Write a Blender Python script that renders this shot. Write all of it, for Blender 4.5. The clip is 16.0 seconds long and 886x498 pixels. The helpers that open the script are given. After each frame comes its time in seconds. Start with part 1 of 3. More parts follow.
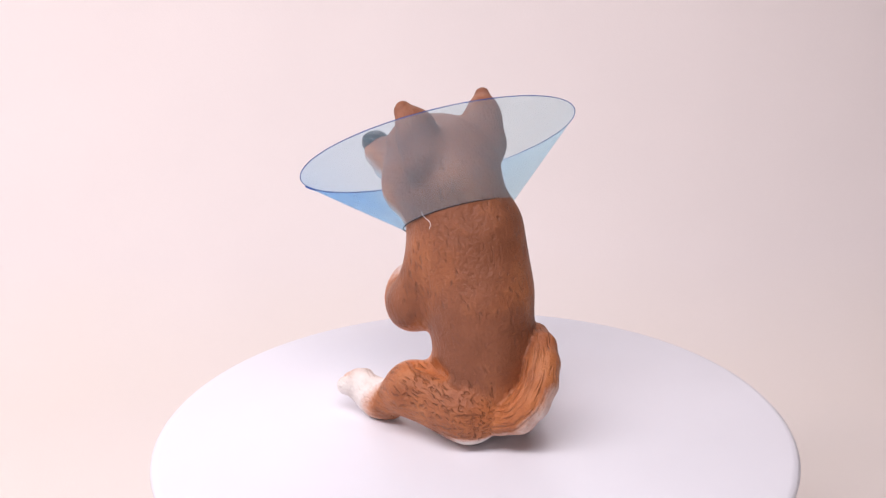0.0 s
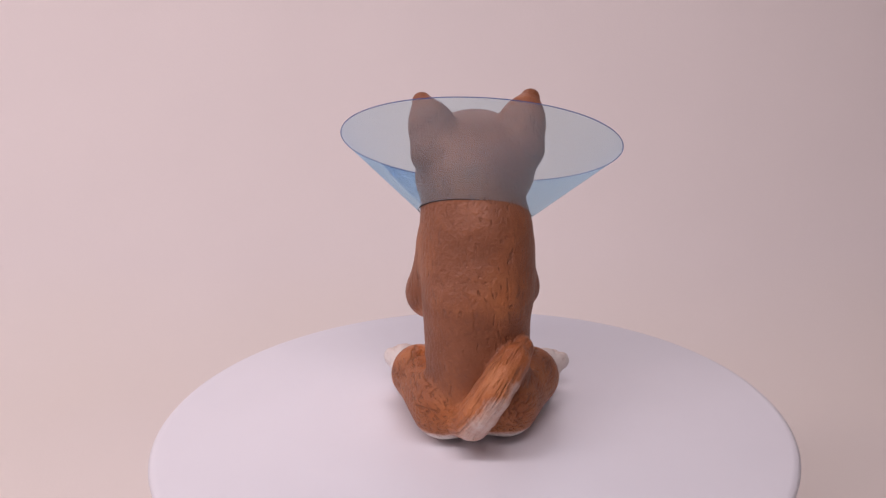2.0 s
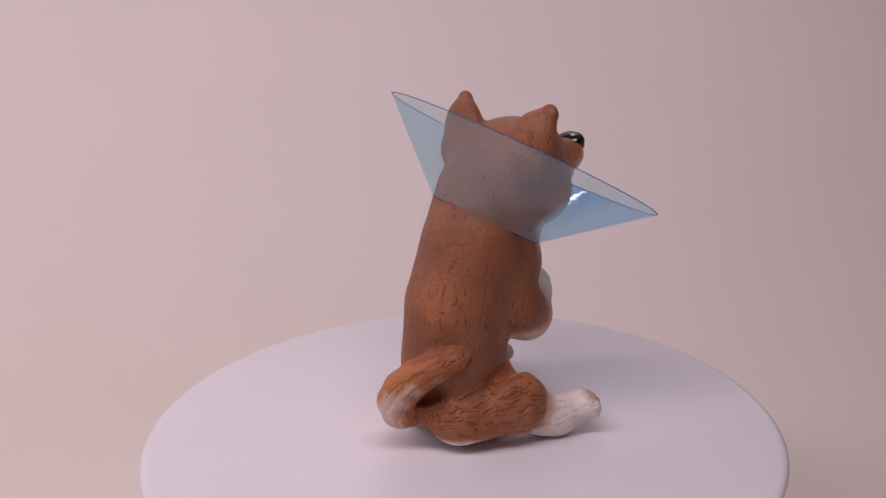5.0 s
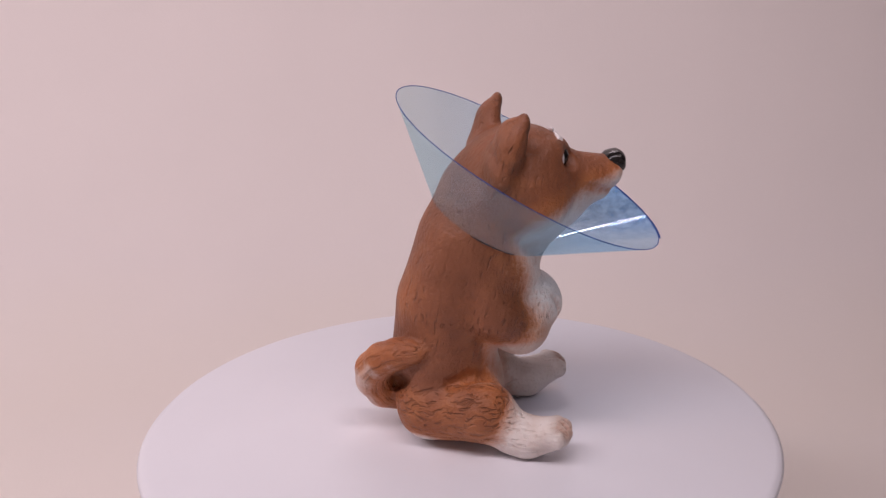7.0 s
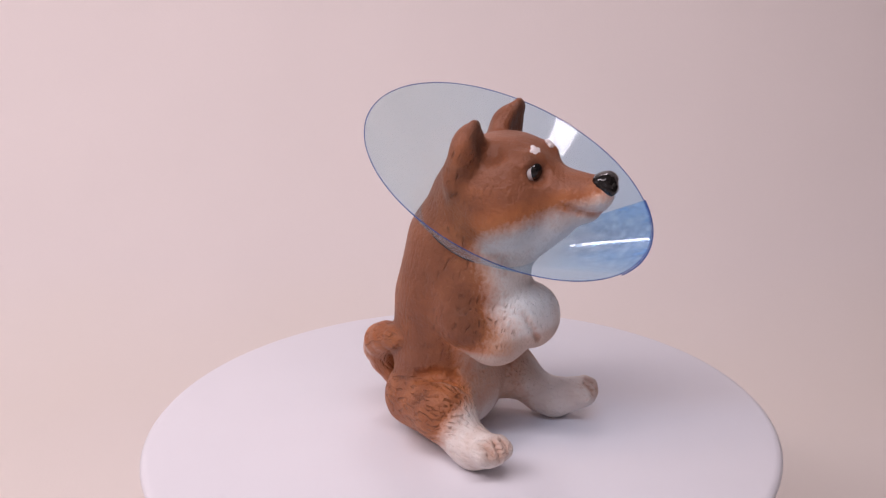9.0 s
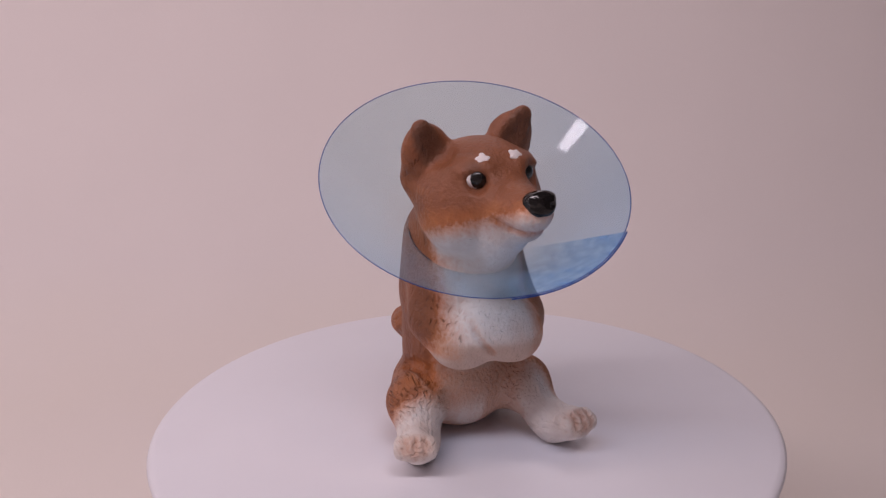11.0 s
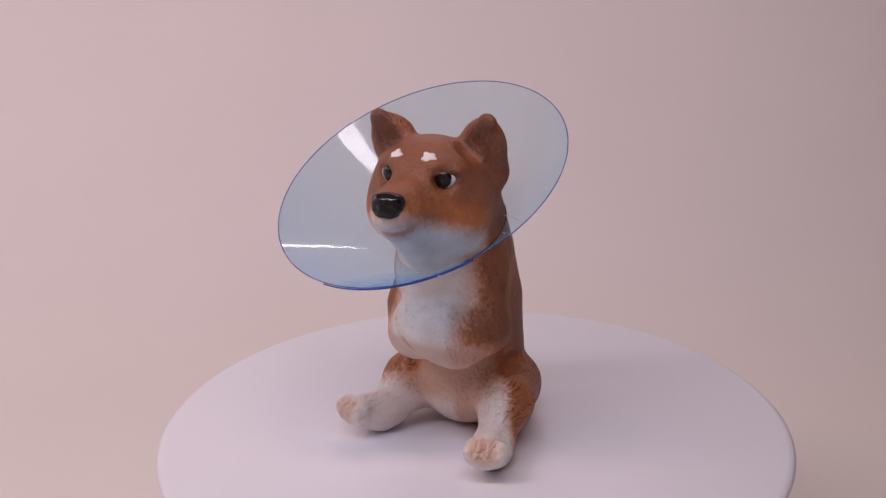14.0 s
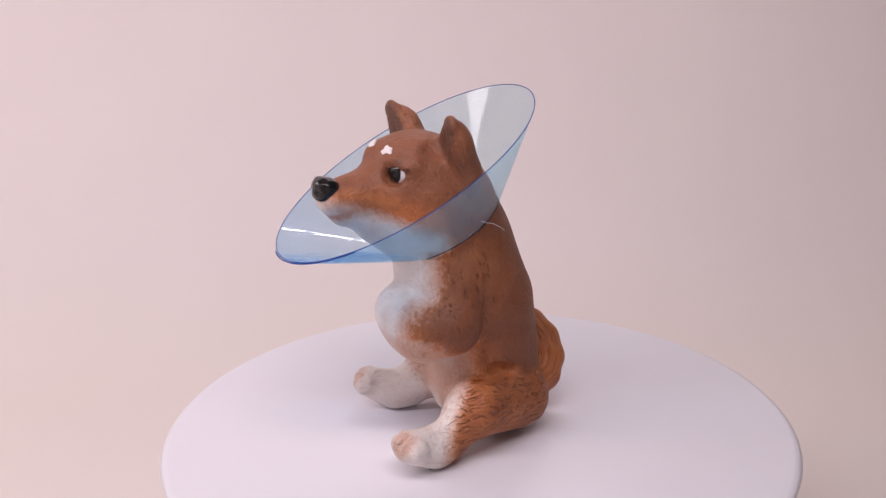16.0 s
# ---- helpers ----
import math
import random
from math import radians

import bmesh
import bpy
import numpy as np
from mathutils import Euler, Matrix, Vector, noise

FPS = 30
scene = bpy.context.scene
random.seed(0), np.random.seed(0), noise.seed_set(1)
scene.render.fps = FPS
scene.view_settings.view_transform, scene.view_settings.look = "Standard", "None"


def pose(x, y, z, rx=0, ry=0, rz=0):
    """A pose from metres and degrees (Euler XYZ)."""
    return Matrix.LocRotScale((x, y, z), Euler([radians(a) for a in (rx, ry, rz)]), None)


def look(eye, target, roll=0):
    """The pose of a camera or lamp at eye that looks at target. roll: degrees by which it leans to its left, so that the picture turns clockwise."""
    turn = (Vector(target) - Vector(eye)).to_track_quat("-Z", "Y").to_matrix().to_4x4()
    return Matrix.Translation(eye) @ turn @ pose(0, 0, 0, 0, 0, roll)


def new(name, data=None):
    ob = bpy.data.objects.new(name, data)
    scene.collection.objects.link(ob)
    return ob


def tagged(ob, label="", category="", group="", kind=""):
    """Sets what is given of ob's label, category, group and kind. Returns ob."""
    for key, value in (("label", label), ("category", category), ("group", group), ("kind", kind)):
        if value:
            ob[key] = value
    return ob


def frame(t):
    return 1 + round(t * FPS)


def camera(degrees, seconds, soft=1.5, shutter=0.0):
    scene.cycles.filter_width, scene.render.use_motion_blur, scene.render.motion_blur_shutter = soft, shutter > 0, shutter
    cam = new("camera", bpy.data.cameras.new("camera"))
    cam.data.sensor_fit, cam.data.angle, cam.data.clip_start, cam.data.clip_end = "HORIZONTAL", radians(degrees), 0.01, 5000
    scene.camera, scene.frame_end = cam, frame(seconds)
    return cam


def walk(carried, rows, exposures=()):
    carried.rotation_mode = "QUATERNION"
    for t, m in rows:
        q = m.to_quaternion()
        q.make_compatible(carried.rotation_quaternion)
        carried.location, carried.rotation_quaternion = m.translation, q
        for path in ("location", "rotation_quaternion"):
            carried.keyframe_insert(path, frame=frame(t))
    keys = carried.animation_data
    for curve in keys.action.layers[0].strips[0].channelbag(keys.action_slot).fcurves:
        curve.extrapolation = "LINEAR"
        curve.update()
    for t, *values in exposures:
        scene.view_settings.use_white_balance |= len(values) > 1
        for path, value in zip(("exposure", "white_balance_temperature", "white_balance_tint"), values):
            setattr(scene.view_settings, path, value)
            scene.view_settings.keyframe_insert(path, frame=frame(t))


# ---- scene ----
MM = 0.001
TOP = -0.0011                      # height of the turntable's upper face

cam = camera(44.02, 16.0, soft=1.35)
EYE = Vector((0, -0.190, 0.0952))
TILT, YAW, ROLL = radians(17.89), radians(-1.33), -1.18
WAY = Vector((math.sin(YAW) * math.cos(TILT), math.cos(YAW) * math.cos(TILT), -math.sin(TILT)))
STAND = look(EYE, EYE + WAY, ROLL)
walk(cam, [(0.0, STAND), (16.0, STAND)],
     exposures=[(0.0, 0.68, 6200, 1.5), (0.3, 0.60, 6240, 2.5), (0.5, 0.52, 6280, 3.5), (1.0, 0.32, 6400, 6.0), (1.5, 0.15, 6450, 8.5), (2.0, 0.05, 6450, 10.5),
                (2.5, -0.04, 6480, 11.5), (3.5, -0.20, 6500, 13.6), (4.2, -0.19, 6500, 13.6), (6.3, -0.11, 6500, 12.0), (7.5, 0.05, 6450, 9.5), (8.2, 0.14, 6420, 9),
                (9.0, 0.19, 6400, 9), (10.3, -0.1, 6500, 13.6), (11.3, -0.32, 6500, 13.6), (12.5, -0.36, 6500, 13.6), (13.5, -0.26, 6500, 13.6), (14.5, -0.1, 6500, 13.6),
                (15.5, 0.12, 6400, 9), (16.0, 0.22, 6380, 8)])

# ---- world and light: the inside of a small white photo box with LED strips under its lid ----
world = bpy.data.worlds.new("world")
scene.world = world
world.use_nodes = True
world.node_tree.nodes["Background"].inputs[0].default_value = (0.9, 0.92, 1.0, 1)
world.node_tree.nodes["Background"].inputs[1].default_value = 0.05


def strip_lamp(name, place, target, sx, sy, watts, colour):
    data = bpy.data.lights.new(name, "AREA")
    data.shape, data.size, data.size_y, data.energy, data.color = "RECTANGLE", sx, sy, watts, colour
    ob = new(name, data)
    ob.matrix_world = look(Vector(place), Vector(target))
    return ob


strip_lamp("led_light", (-0.13, -0.155, 0.318), (-0.12, 0.13, 0.07), 0.54, 0.045, 1.12, (1.0, 0.875, 0.93))
strip_lamp("back_light", (0.01, 0.226, 0.243), (0.0, 0.02, 0.03), 0.10, 0.007, 0.075, (1.0, 0.875, 0.93))
strip_lamp("side_light", (-0.385, 0.12, 0.20), (-0.02, 0.13, 0.06), 0.15, 0.06, 0.15, (1.0, 0.875, 0.908))


# ---- materials ----
def material(name):
    m = bpy.data.materials.new(name)
    m.use_nodes = True
    t = m.node_tree
    return m, t, t.nodes["Principled BSDF"]


def node(t, kind, **values):
    n = t.nodes.new(kind)
    for key, v in values.items():
        n.inputs[key.replace("_", " ")].default_value = v
    return n


def ramp(t, source, stops):
    n = t.nodes.new("ShaderNodeValToRGB")
    while len(n.color_ramp.elements) < len(stops):
        n.color_ramp.elements.new(0.5)
    for e, (p, c) in zip(n.color_ramp.elements, stops):
        e.position, e.color = p, (*c, 1) if len(c) == 3 else c
    t.links.new(source, n.inputs[0])
    return n


def mix(t, factor, a, b, blend="MIX"):
    n = t.nodes.new("ShaderNodeMix")
    n.data_type, n.blend_type = "RGBA", blend
    for value, socket in ((factor, n.inputs[0]), (a, n.inputs[6]), (b, n.inputs[7])):
        if isinstance(value, (int, float)):
            socket.default_value = value
        elif isinstance(value, tuple):
            socket.default_value = (*value, 1)
        else:
            t.links.new(value, socket)
    return n.outputs[2]


def calc(t, op, a, b=0.0, clamp=False):
    n = t.nodes.new("ShaderNodeMath")
    n.operation, n.use_clamp = op, clamp
    for value, socket in zip((a, b), n.inputs):
        if isinstance(value, (int, float)):
            socket.default_value = value
        else:
            t.links.new(value, socket)
    return n.outputs[0]


def noise_of(t, vector, scale, detail=2.0, rough=0.5):
    n = node(t, "ShaderNodeTexNoise", Scale=scale, Detail=detail, Roughness=rough)
    if vector is not None:
        t.links.new(vector, n.inputs["Vector"])
    return n.outputs[0]


def surface(name, colour, rough, spread=0.04, scale=60.0, bump=0.0, fine=900.0):
    m, t, p = material(name)
    pos = t.nodes.new("ShaderNodeTexCoord").outputs["Object"]
    big, small = noise_of(t, pos, scale, 3), noise_of(t, pos, fine, 2)
    lo = tuple(c * (1 - spread) for c in colour)
    hi = tuple(min(1, c * (1 + spread)) for c in colour)
    t.links.new(ramp(t, big, [(0.3, lo), (0.7, hi)]).outputs[0], p.inputs["Base Color"])
    p.inputs["Roughness"].default_value = rough
    if bump:
        b = node(t, "ShaderNodeBump", Strength=bump, Distance=0.0002)
        t.links.new(small, b.inputs["Height"])
        t.links.new(b.outputs[0], p.inputs["Normal"])
    return m


PAPER = surface("white_paper", (0.80, 0.728, 0.712), 0.85, 0.02, 9.0, 0.15, 1500.0)


def warm_cast(m, low, high, warm_tint):
    """Puts the warm cast of light low on the sweep into the paper's colour, unevenly."""
    t = m.node_tree
    p = t.nodes["Principled BSDF"]
    clean = p.inputs["Base Color"].links[0].from_socket
    pos = t.nodes.new("ShaderNodeTexCoord").outputs["Object"]
    axes = t.nodes.new("ShaderNodeSeparateXYZ")
    t.links.new(pos, axes.inputs[0])
    h = calc(t, "ADD", axes.outputs[2], calc(t, "MULTIPLY", calc(t, "SUBTRACT", noise_of(t, pos, 14.0, 3), 0.5), 0.03))
    warmth = calc(t, "DIVIDE", calc(t, "SUBTRACT", high, h), high - low, True)
    t.links.new(mix(t, warmth, clean, warm_tint), p.inputs["Base Color"])


warm_cast(PAPER, -0.060, -0.025, (0.80, 0.723, 0.665))
BOARD = surface("white_board", (0.80, 0.78, 0.77), 0.7, 0.02, 12.0, 0.1)
PLATE = surface("white_plastic", (0.80, 0.785, 0.835), 0.42, 0.012, 40.0, 0.05, 2500.0)
DARK = surface("dark_absorber", (0.075, 0.070, 0.068), 0.9, 0.1, 30.0, 0.2)
GREY = surface("grey_absorber", (0.18, 0.171, 0.168), 0.8, 0.05, 14.0, 0.1)
HOUSING = surface("white_housing", (0.75, 0.72, 0.71), 0.5, 0.02, 40.0)


def painted_clay():
    """Airbrushed figure: brown coat, orange highlights, white underside; strokes of fur pressed into it."""
    m, t, p = material("painted_clay")
    pos = t.nodes.new("ShaderNodeTexCoord").outputs["Object"]

    def value(name, out=2):
        n = t.nodes.new("ShaderNodeAttribute")
        n.attribute_name = name
        return n.outputs[out]

    depth = value("relief")
    speck = noise_of(t, pos, 1500, 3, 0.6)
    patch = noise_of(t, pos, 170, 3, 0.6)
    broad = noise_of(t, pos, 75, 2, 0.5)

    wave = t.nodes.new("ShaderNodeTexNoise")
    wave.inputs["Scale"].default_value = 260
    t.links.new(pos, wave.inputs["Vector"])
    shift = t.nodes.new("ShaderNodeVectorMath")
    shift.operation = "MULTIPLY_ADD"
    t.links.new(wave.outputs[1], shift.inputs[0])
    shift.inputs[1].default_value = (0.0022, 0.0022, 0.0022)
    t.links.new(pos, shift.inputs[2])
    bent = shift.outputs[0]

    def strokes(turn, scale, low, high, long=4.5, source=None):
        """Short cuts, stretched along the z axis of a frame turned by these degrees."""
        mp = t.nodes.new("ShaderNodeMapping")
        mp.vector_type = "TEXTURE"
        mp.inputs["Rotation"].default_value = [radians(a) for a in turn]
        mp.inputs["Scale"].default_value = (1, 1, long)
        t.links.new(bent if source is None else source, mp.inputs["Vector"])
        n = noise_of(t, mp.outputs[0], scale, 1.5, 0.5)
        return n, calc(t, "SUBTRACT", 1.0, ramp(t, n, [(low, (0, 0, 0)), (high, (1, 1, 1))]).outputs[0])

    back_fur, back_cut = strokes((14, 0, 0), 1500, 0.28, 0.37, 4)
    leg_fur, leg_cut = strokes((84, 0, -12), 1500, 0.33, 0.47, 6)
    tail_fur, tail_cut = strokes((0, 0, 0), 1500, 0.35, 0.47, 7, value("tail_lay", 1))
    on_leg, on_tail = value("on_leg"), value("on_tail")
    here = ramp(t, broad, [(0.40, (0.08, 0.08, 0.08)), (0.64, (1, 1, 1))]).outputs[0]
    off = calc(t, "SUBTRACT", 1.0, calc(t, "ADD", on_leg, on_tail), True)
    cuts = calc(t, "MULTIPLY", calc(t, "MULTIPLY", back_cut, here), off)
    cuts = calc(t, "ADD", cuts, calc(t, "ADD", calc(t, "MULTIPLY", leg_cut, calc(t, "MULTIPLY", on_leg, 0.62)), calc(t, "MULTIPLY", tail_cut, calc(t, "MULTIPLY", on_tail, 0.38))), True)
    cuts = calc(t, "MULTIPLY", cuts, depth)
    strand = mix(t, on_leg, mix(t, on_tail, back_fur, tail_fur), leg_fur)
    brown = ramp(t, patch, [(0.3, (0.212, 0.071, 0.031)), (0.7, (0.280, 0.100, 0.047))]).outputs[0]
    orange = ramp(t, patch, [(0.35, (0.56, 0.165, 0.045)), (0.7, (0.68, 0.25, 0.08))]).outputs[0]
    pale = ramp(t, patch, [(0.3, (0.74, 0.63, 0.57)), (0.7, (0.88, 0.825, 0.79))]).outputs[0]
    dust = calc(t, "MULTIPLY", calc(t, "SUBTRACT", speck, 0.5), 0.45)
    jitter = calc(t, "ADD", calc(t, "MULTIPLY", calc(t, "SUBTRACT", strand, 0.5), 0.28), dust)
    jitter = calc(t, "ADD", jitter, calc(t, "MULTIPLY", calc(t, "SUBTRACT", patch, 0.5), 0.4))
    om = calc(t, "ADD", value("orange"), calc(t, "MULTIPLY", calc(t, "SUBTRACT", broad, 0.5), 0.9), True)
    om = calc(t, "ADD", om, calc(t, "MULTIPLY", jitter, 0.4), True)
    om = ramp(t, om, [(0.22, (0, 0, 0)), (0.9, (1, 1, 1))]).outputs[0]
    rim_of_white = ramp(t, calc(t, "ADD", value("fringe"), calc(t, "MULTIPLY", jitter, 0.5), True), [(0.06, (0, 0, 0)), (0.42, (1, 1, 1))]).outputs[0]
    om = calc(t, "MAXIMUM", om, calc(t, "MULTIPLY", rim_of_white, 0.85))
    wm = calc(t, "ADD", value("white"), jitter, True)
    wm = ramp(t, wm, [(0.16, (0, 0, 0)), (0.92, (1, 1, 1))]).outputs[0]
    coat = mix(t, value("umber"), mix(t, om, brown, orange), (0.135, 0.056, 0.032))
    tanned = calc(t, "MULTIPLY", value("tan"), calc(t, "ADD", patch, 0.25), True)
    colour = mix(t, wm, coat, mix(t, tanned, pale, (0.56, 0.38, 0.29)))
    # darker wash of paint left in the pits and strokes
    pit = ramp(t, speck, [(0.69, (0, 0, 0)), (0.78, (1, 1, 1))]).outputs[0]
    colour = mix(t, calc(t, "MULTIPLY", pit, 0.5), colour, (0.22, 0.10, 0.055))
    faint = calc(t, "SUBTRACT", 0.28, calc(t, "MULTIPLY", wm, 0.255))
    colour = mix(t, calc(t, "MULTIPLY", cuts, faint), colour, (0.11, 0.040, 0.020))
    t.links.new(colour, p.inputs["Base Color"])
    p.inputs["Roughness"].default_value = 0.5
    p.inputs["Specular IOR Level"].default_value = 0.45
    h = calc(t, "SUBTRACT", calc(t, "MULTIPLY", strand, calc(t, "MULTIPLY", depth, 0.42)), calc(t, "MULTIPLY", cuts, calc(t, "SUBTRACT", 1.0, calc(t, "MULTIPLY", wm, 0.5))))
    h = calc(t, "ADD", h, calc(t, "MULTIPLY", speck, 0.40))
    h = calc(t, "ADD", h, calc(t, "MULTIPLY", patch, 0.9))
    bump = node(t, "ShaderNodeBump", Strength=1.0, Distance=0.00064)
    t.links.new(h, bump.inputs["Height"])
    t.links.new(bump.outputs[0], p.inputs["Normal"])
    return m


def gloss(name, colour, rough):
    m, t, p = material(name)
    pos = t.nodes.new("ShaderNodeTexCoord").outputs["Object"]
    b = node(t, "ShaderNodeBump", Strength=0.25, Distance=0.0002)
    t.links.new(noise_of(t, pos, 1300, 2), b.inputs["Height"])
    t.links.new(b.outputs[0], p.inputs["Normal"])
    p.inputs["Base Color"].default_value = (*colour, 1)
    p.inputs["Roughness"].default_value = rough
    return m


CLAY = painted_clay()
BLACK = gloss("black_gloss_paint", (0.012, 0.010, 0.010), 0.12)
WHITE = gloss("white_dab_paint", (0.82, 0.76, 0.76), 0.5)


def clear_plastic(name, tint, haze, haze_colour, frost=0.0, deep=None):
    """Thin tinted sheet: light passes with a tint, a little is scattered, and the gloss grows at grazing angles."""
    m, t, p = material(name)
    t.nodes.remove(p)
    out = t.nodes["Material Output"]
    pos = t.nodes.new("ShaderNodeTexCoord").outputs["Object"]
    through_it = node(t, "ShaderNodeBsdfTransparent", Color=(*tint, 1))
    milk = node(t, "ShaderNodeBsdfTranslucent", Color=(*haze_colour, 1))
    face = node(t, "ShaderNodeBsdfDiffuse", Color=(*haze_colour, 1))
    graze_and_glue = t.nodes.new("ShaderNodeAttribute")
    graze_and_glue.attribute_name = "graze_and_glue"
    if deep:
        t.links.new(mix(t, graze_and_glue.outputs[2], tint, deep), through_it.inputs[0])
    gl = node(t, "ShaderNodeBsdfGlossy", Color=(1, 1, 1, 1), Roughness=0.06)
    half = node(t, "ShaderNodeMixShader", Fac=0.5)
    t.links.new(milk.outputs[0], half.inputs[1])
    t.links.new(face.outputs[0], half.inputs[2])
    body = node(t, "ShaderNodeMixShader", Fac=haze)
    smear = noise_of(t, pos, 420, 4, 0.65)
    amount = ramp(t, smear, [(0.35, (haze * (1 - 0.7 * frost),) * 3), (0.68, (haze * (1 + 1.2 * frost),) * 3)]).outputs[0]
    if frost:
        amount = calc(t, "MULTIPLY", amount, graze_and_glue.outputs[2])
    t.links.new(amount, body.inputs[0])
    t.links.new(through_it.outputs[0], body.inputs[1])
    t.links.new(half.outputs[0], body.inputs[2])
    fr = node(t, "ShaderNodeFresnel", IOR=1.36)
    shine = calc(t, "MINIMUM", fr.outputs[0], 0.03)
    all_ = t.nodes.new("ShaderNodeMixShader")
    t.links.new(shine, all_.inputs[0])
    t.links.new(body.outputs[0], all_.inputs[1])
    t.links.new(gl.outputs[0], all_.inputs[2])
    if frost:
        b = node(t, "ShaderNodeBump", Strength=0.12 * frost, Distance=0.0002)
        t.links.new(smear, b.inputs["Height"])
        t.links.new(b.outputs[0], gl.inputs["Normal"])
    t.links.new(all_.outputs[0], out.inputs["Surface"])
    return m


SHEET = clear_plastic("blue_clear_sheet", (0.93, 0.986, 0.990), 0.11, (0.46, 0.72, 0.92), 0.0, (0.80, 0.905, 0.998))
GLUED = clear_plastic("glued_blue_sheet", (0.97, 0.985, 0.995), 0.19, (0.34, 0.60, 0.90), 1.0, (0.82, 0.91, 0.985))
EDGE = clear_plastic("blue_cut_edge", (0.30, 0.44, 0.76), 0.45, (0.07, 0.17, 0.52))
NECK_SHADE = clear_plastic("neck_shadow_edge", (0.42, 0.44, 0.48), 0.45, (0.09, 0.09, 0.11))


# ---- helpers of this scene ----
def mesh_of(name, bm):
    me = bpy.data.meshes.new(name)
    bm.to_mesh(me)
    bm.free()
    return me


def part(name, bm, mat, parent=None, label="", smooth=True):
    me = mesh_of(name, bm)
    me.materials.append(mat)
    me.polygons.foreach_set("use_smooth", [smooth] * len(me.polygons))
    ob = new(name, me)
    if parent is not None:
        ob.parent = parent
    if label:
        ob["label"] = label
    return ob


def turned(profile, steps=128, centre=(0, 0)):
    """A bmesh turned on the z axis from (radius, height) pairs, closed at both ends where the radius is 0."""
    bm = bmesh.new()
    rings = []
    for r, z in profile:
        if r <= 0:
            rings.append([bm.verts.new((centre[0], centre[1], z))])
        else:
            rings.append([bm.verts.new((centre[0] + r * math.cos(a), centre[1] + r * math.sin(a), z))
                          for a in (2 * math.pi * i / steps for i in range(steps))])
    for a, b in zip(rings, rings[1:]):
        for i in range(steps):
            j = (i + 1) % steps
            if len(a) == 1:
                bm.faces.new((a[0], b[i], b[j]))
            elif len(b) == 1:
                bm.faces.new((a[i], b[0], a[j]))
            else:
                bm.faces.new((a[i], b[i], b[j], a[j]))
    bmesh.ops.recalc_face_normals(bm, faces=bm.faces)
    return bm


def box(bm, lo, hi):
    v = [bm.verts.new((x, y, z)) for z in (lo[2], hi[2]) for y in (lo[1], hi[1]) for x in (lo[0], hi[0])]
    for f in ((0, 2, 3, 1), (4, 5, 7, 6), (0, 1, 5, 4), (2, 6, 7, 3), (0, 4, 6, 2), (1, 3, 7, 5)):
        bm.faces.new([v[i] for i in f])


def slab(name, lo, hi, mat, label):
    bm = bmesh.new()
    box(bm, lo, hi)
    return tagged(part(name, bm, mat, None, "", False), label, name.split("_")[0], "", "structure")


# ---- the photo box ----
FLOOR = TOP - 0.045
BACK, FRONT, SIDE, LID = 0.245, -0.36, 0.42, 0.355


def paper_sweep():
    """A sheet of white paper that lies on the floor and curves up the back wall."""
    bm = bmesh.new()
    r = 0.14
    yc, zc = BACK - 0.004 - r, FLOOR + r
    pts = [(y, FLOOR) for y in np.linspace(FRONT + 0.01, yc, 24)[:-1]]
    for i in range(41):
        a = -math.pi / 2 + math.pi / 2 * i / 40
        pts.append((yc + r * math.cos(a), zc + r * math.sin(a)))
    pts += [(BACK - 0.004, z) for z in np.linspace(zc, LID - 0.004, 12)[1:]]
    rows = [[bm.verts.new((x, y, z)) for y, z in pts] for x in np.linspace(-SIDE + 0.004, SIDE - 0.004, 31)]
    for a, c in zip(rows, rows[1:]):
        for i in range(len(pts) - 1):
            bm.faces.new((a[i], c[i], c[i + 1], a[i + 1]))
    return tagged(part("backdrop", bm, PAPER), "seamless white paper sweep curving up behind the turntable", "backdrop", "", "structure")


slab("floor", (-SIDE, FRONT, FLOOR - 0.008), (SIDE, BACK, FLOOR - 0.003), BOARD, "white board floor of the photo box")
slab("wall_back", (-SIDE, BACK, FLOOR - 0.006), (SIDE, BACK + 0.005, LID + 0.006), BOARD, "white board back wall of the photo box")
# bounce wall behind the camera, added for frontal fill
slab("wall_front", (-SIDE, FRONT - 0.005, FLOOR - 0.006), (SIDE, FRONT, LID + 0.006), BOARD, "unseen white front wall, added to throw fill light back")
slab("wall_left", (-SIDE - 0.005, FRONT - 0.005, FLOOR - 0.006), (-SIDE, BACK + 0.005, LID + 0.006), BOARD, "white board side wall of the photo box")
# added out of view: a dark wall that dims the right side
slab("wall_right", (SIDE, FRONT - 0.005, FLOOR - 0.006), (SIDE + 0.005, BACK + 0.005, LID + 0.006), DARK, "unseen dark side wall, added to dim the right of the backdrop")
# the lid is out of view; its grey is there to lower the bounce
slab("ceiling", (-SIDE, FRONT, LID), (SIDE, BACK, LID + 0.006), GREY, "unseen lid, made grey to cut the bounced light")
paper_sweep()


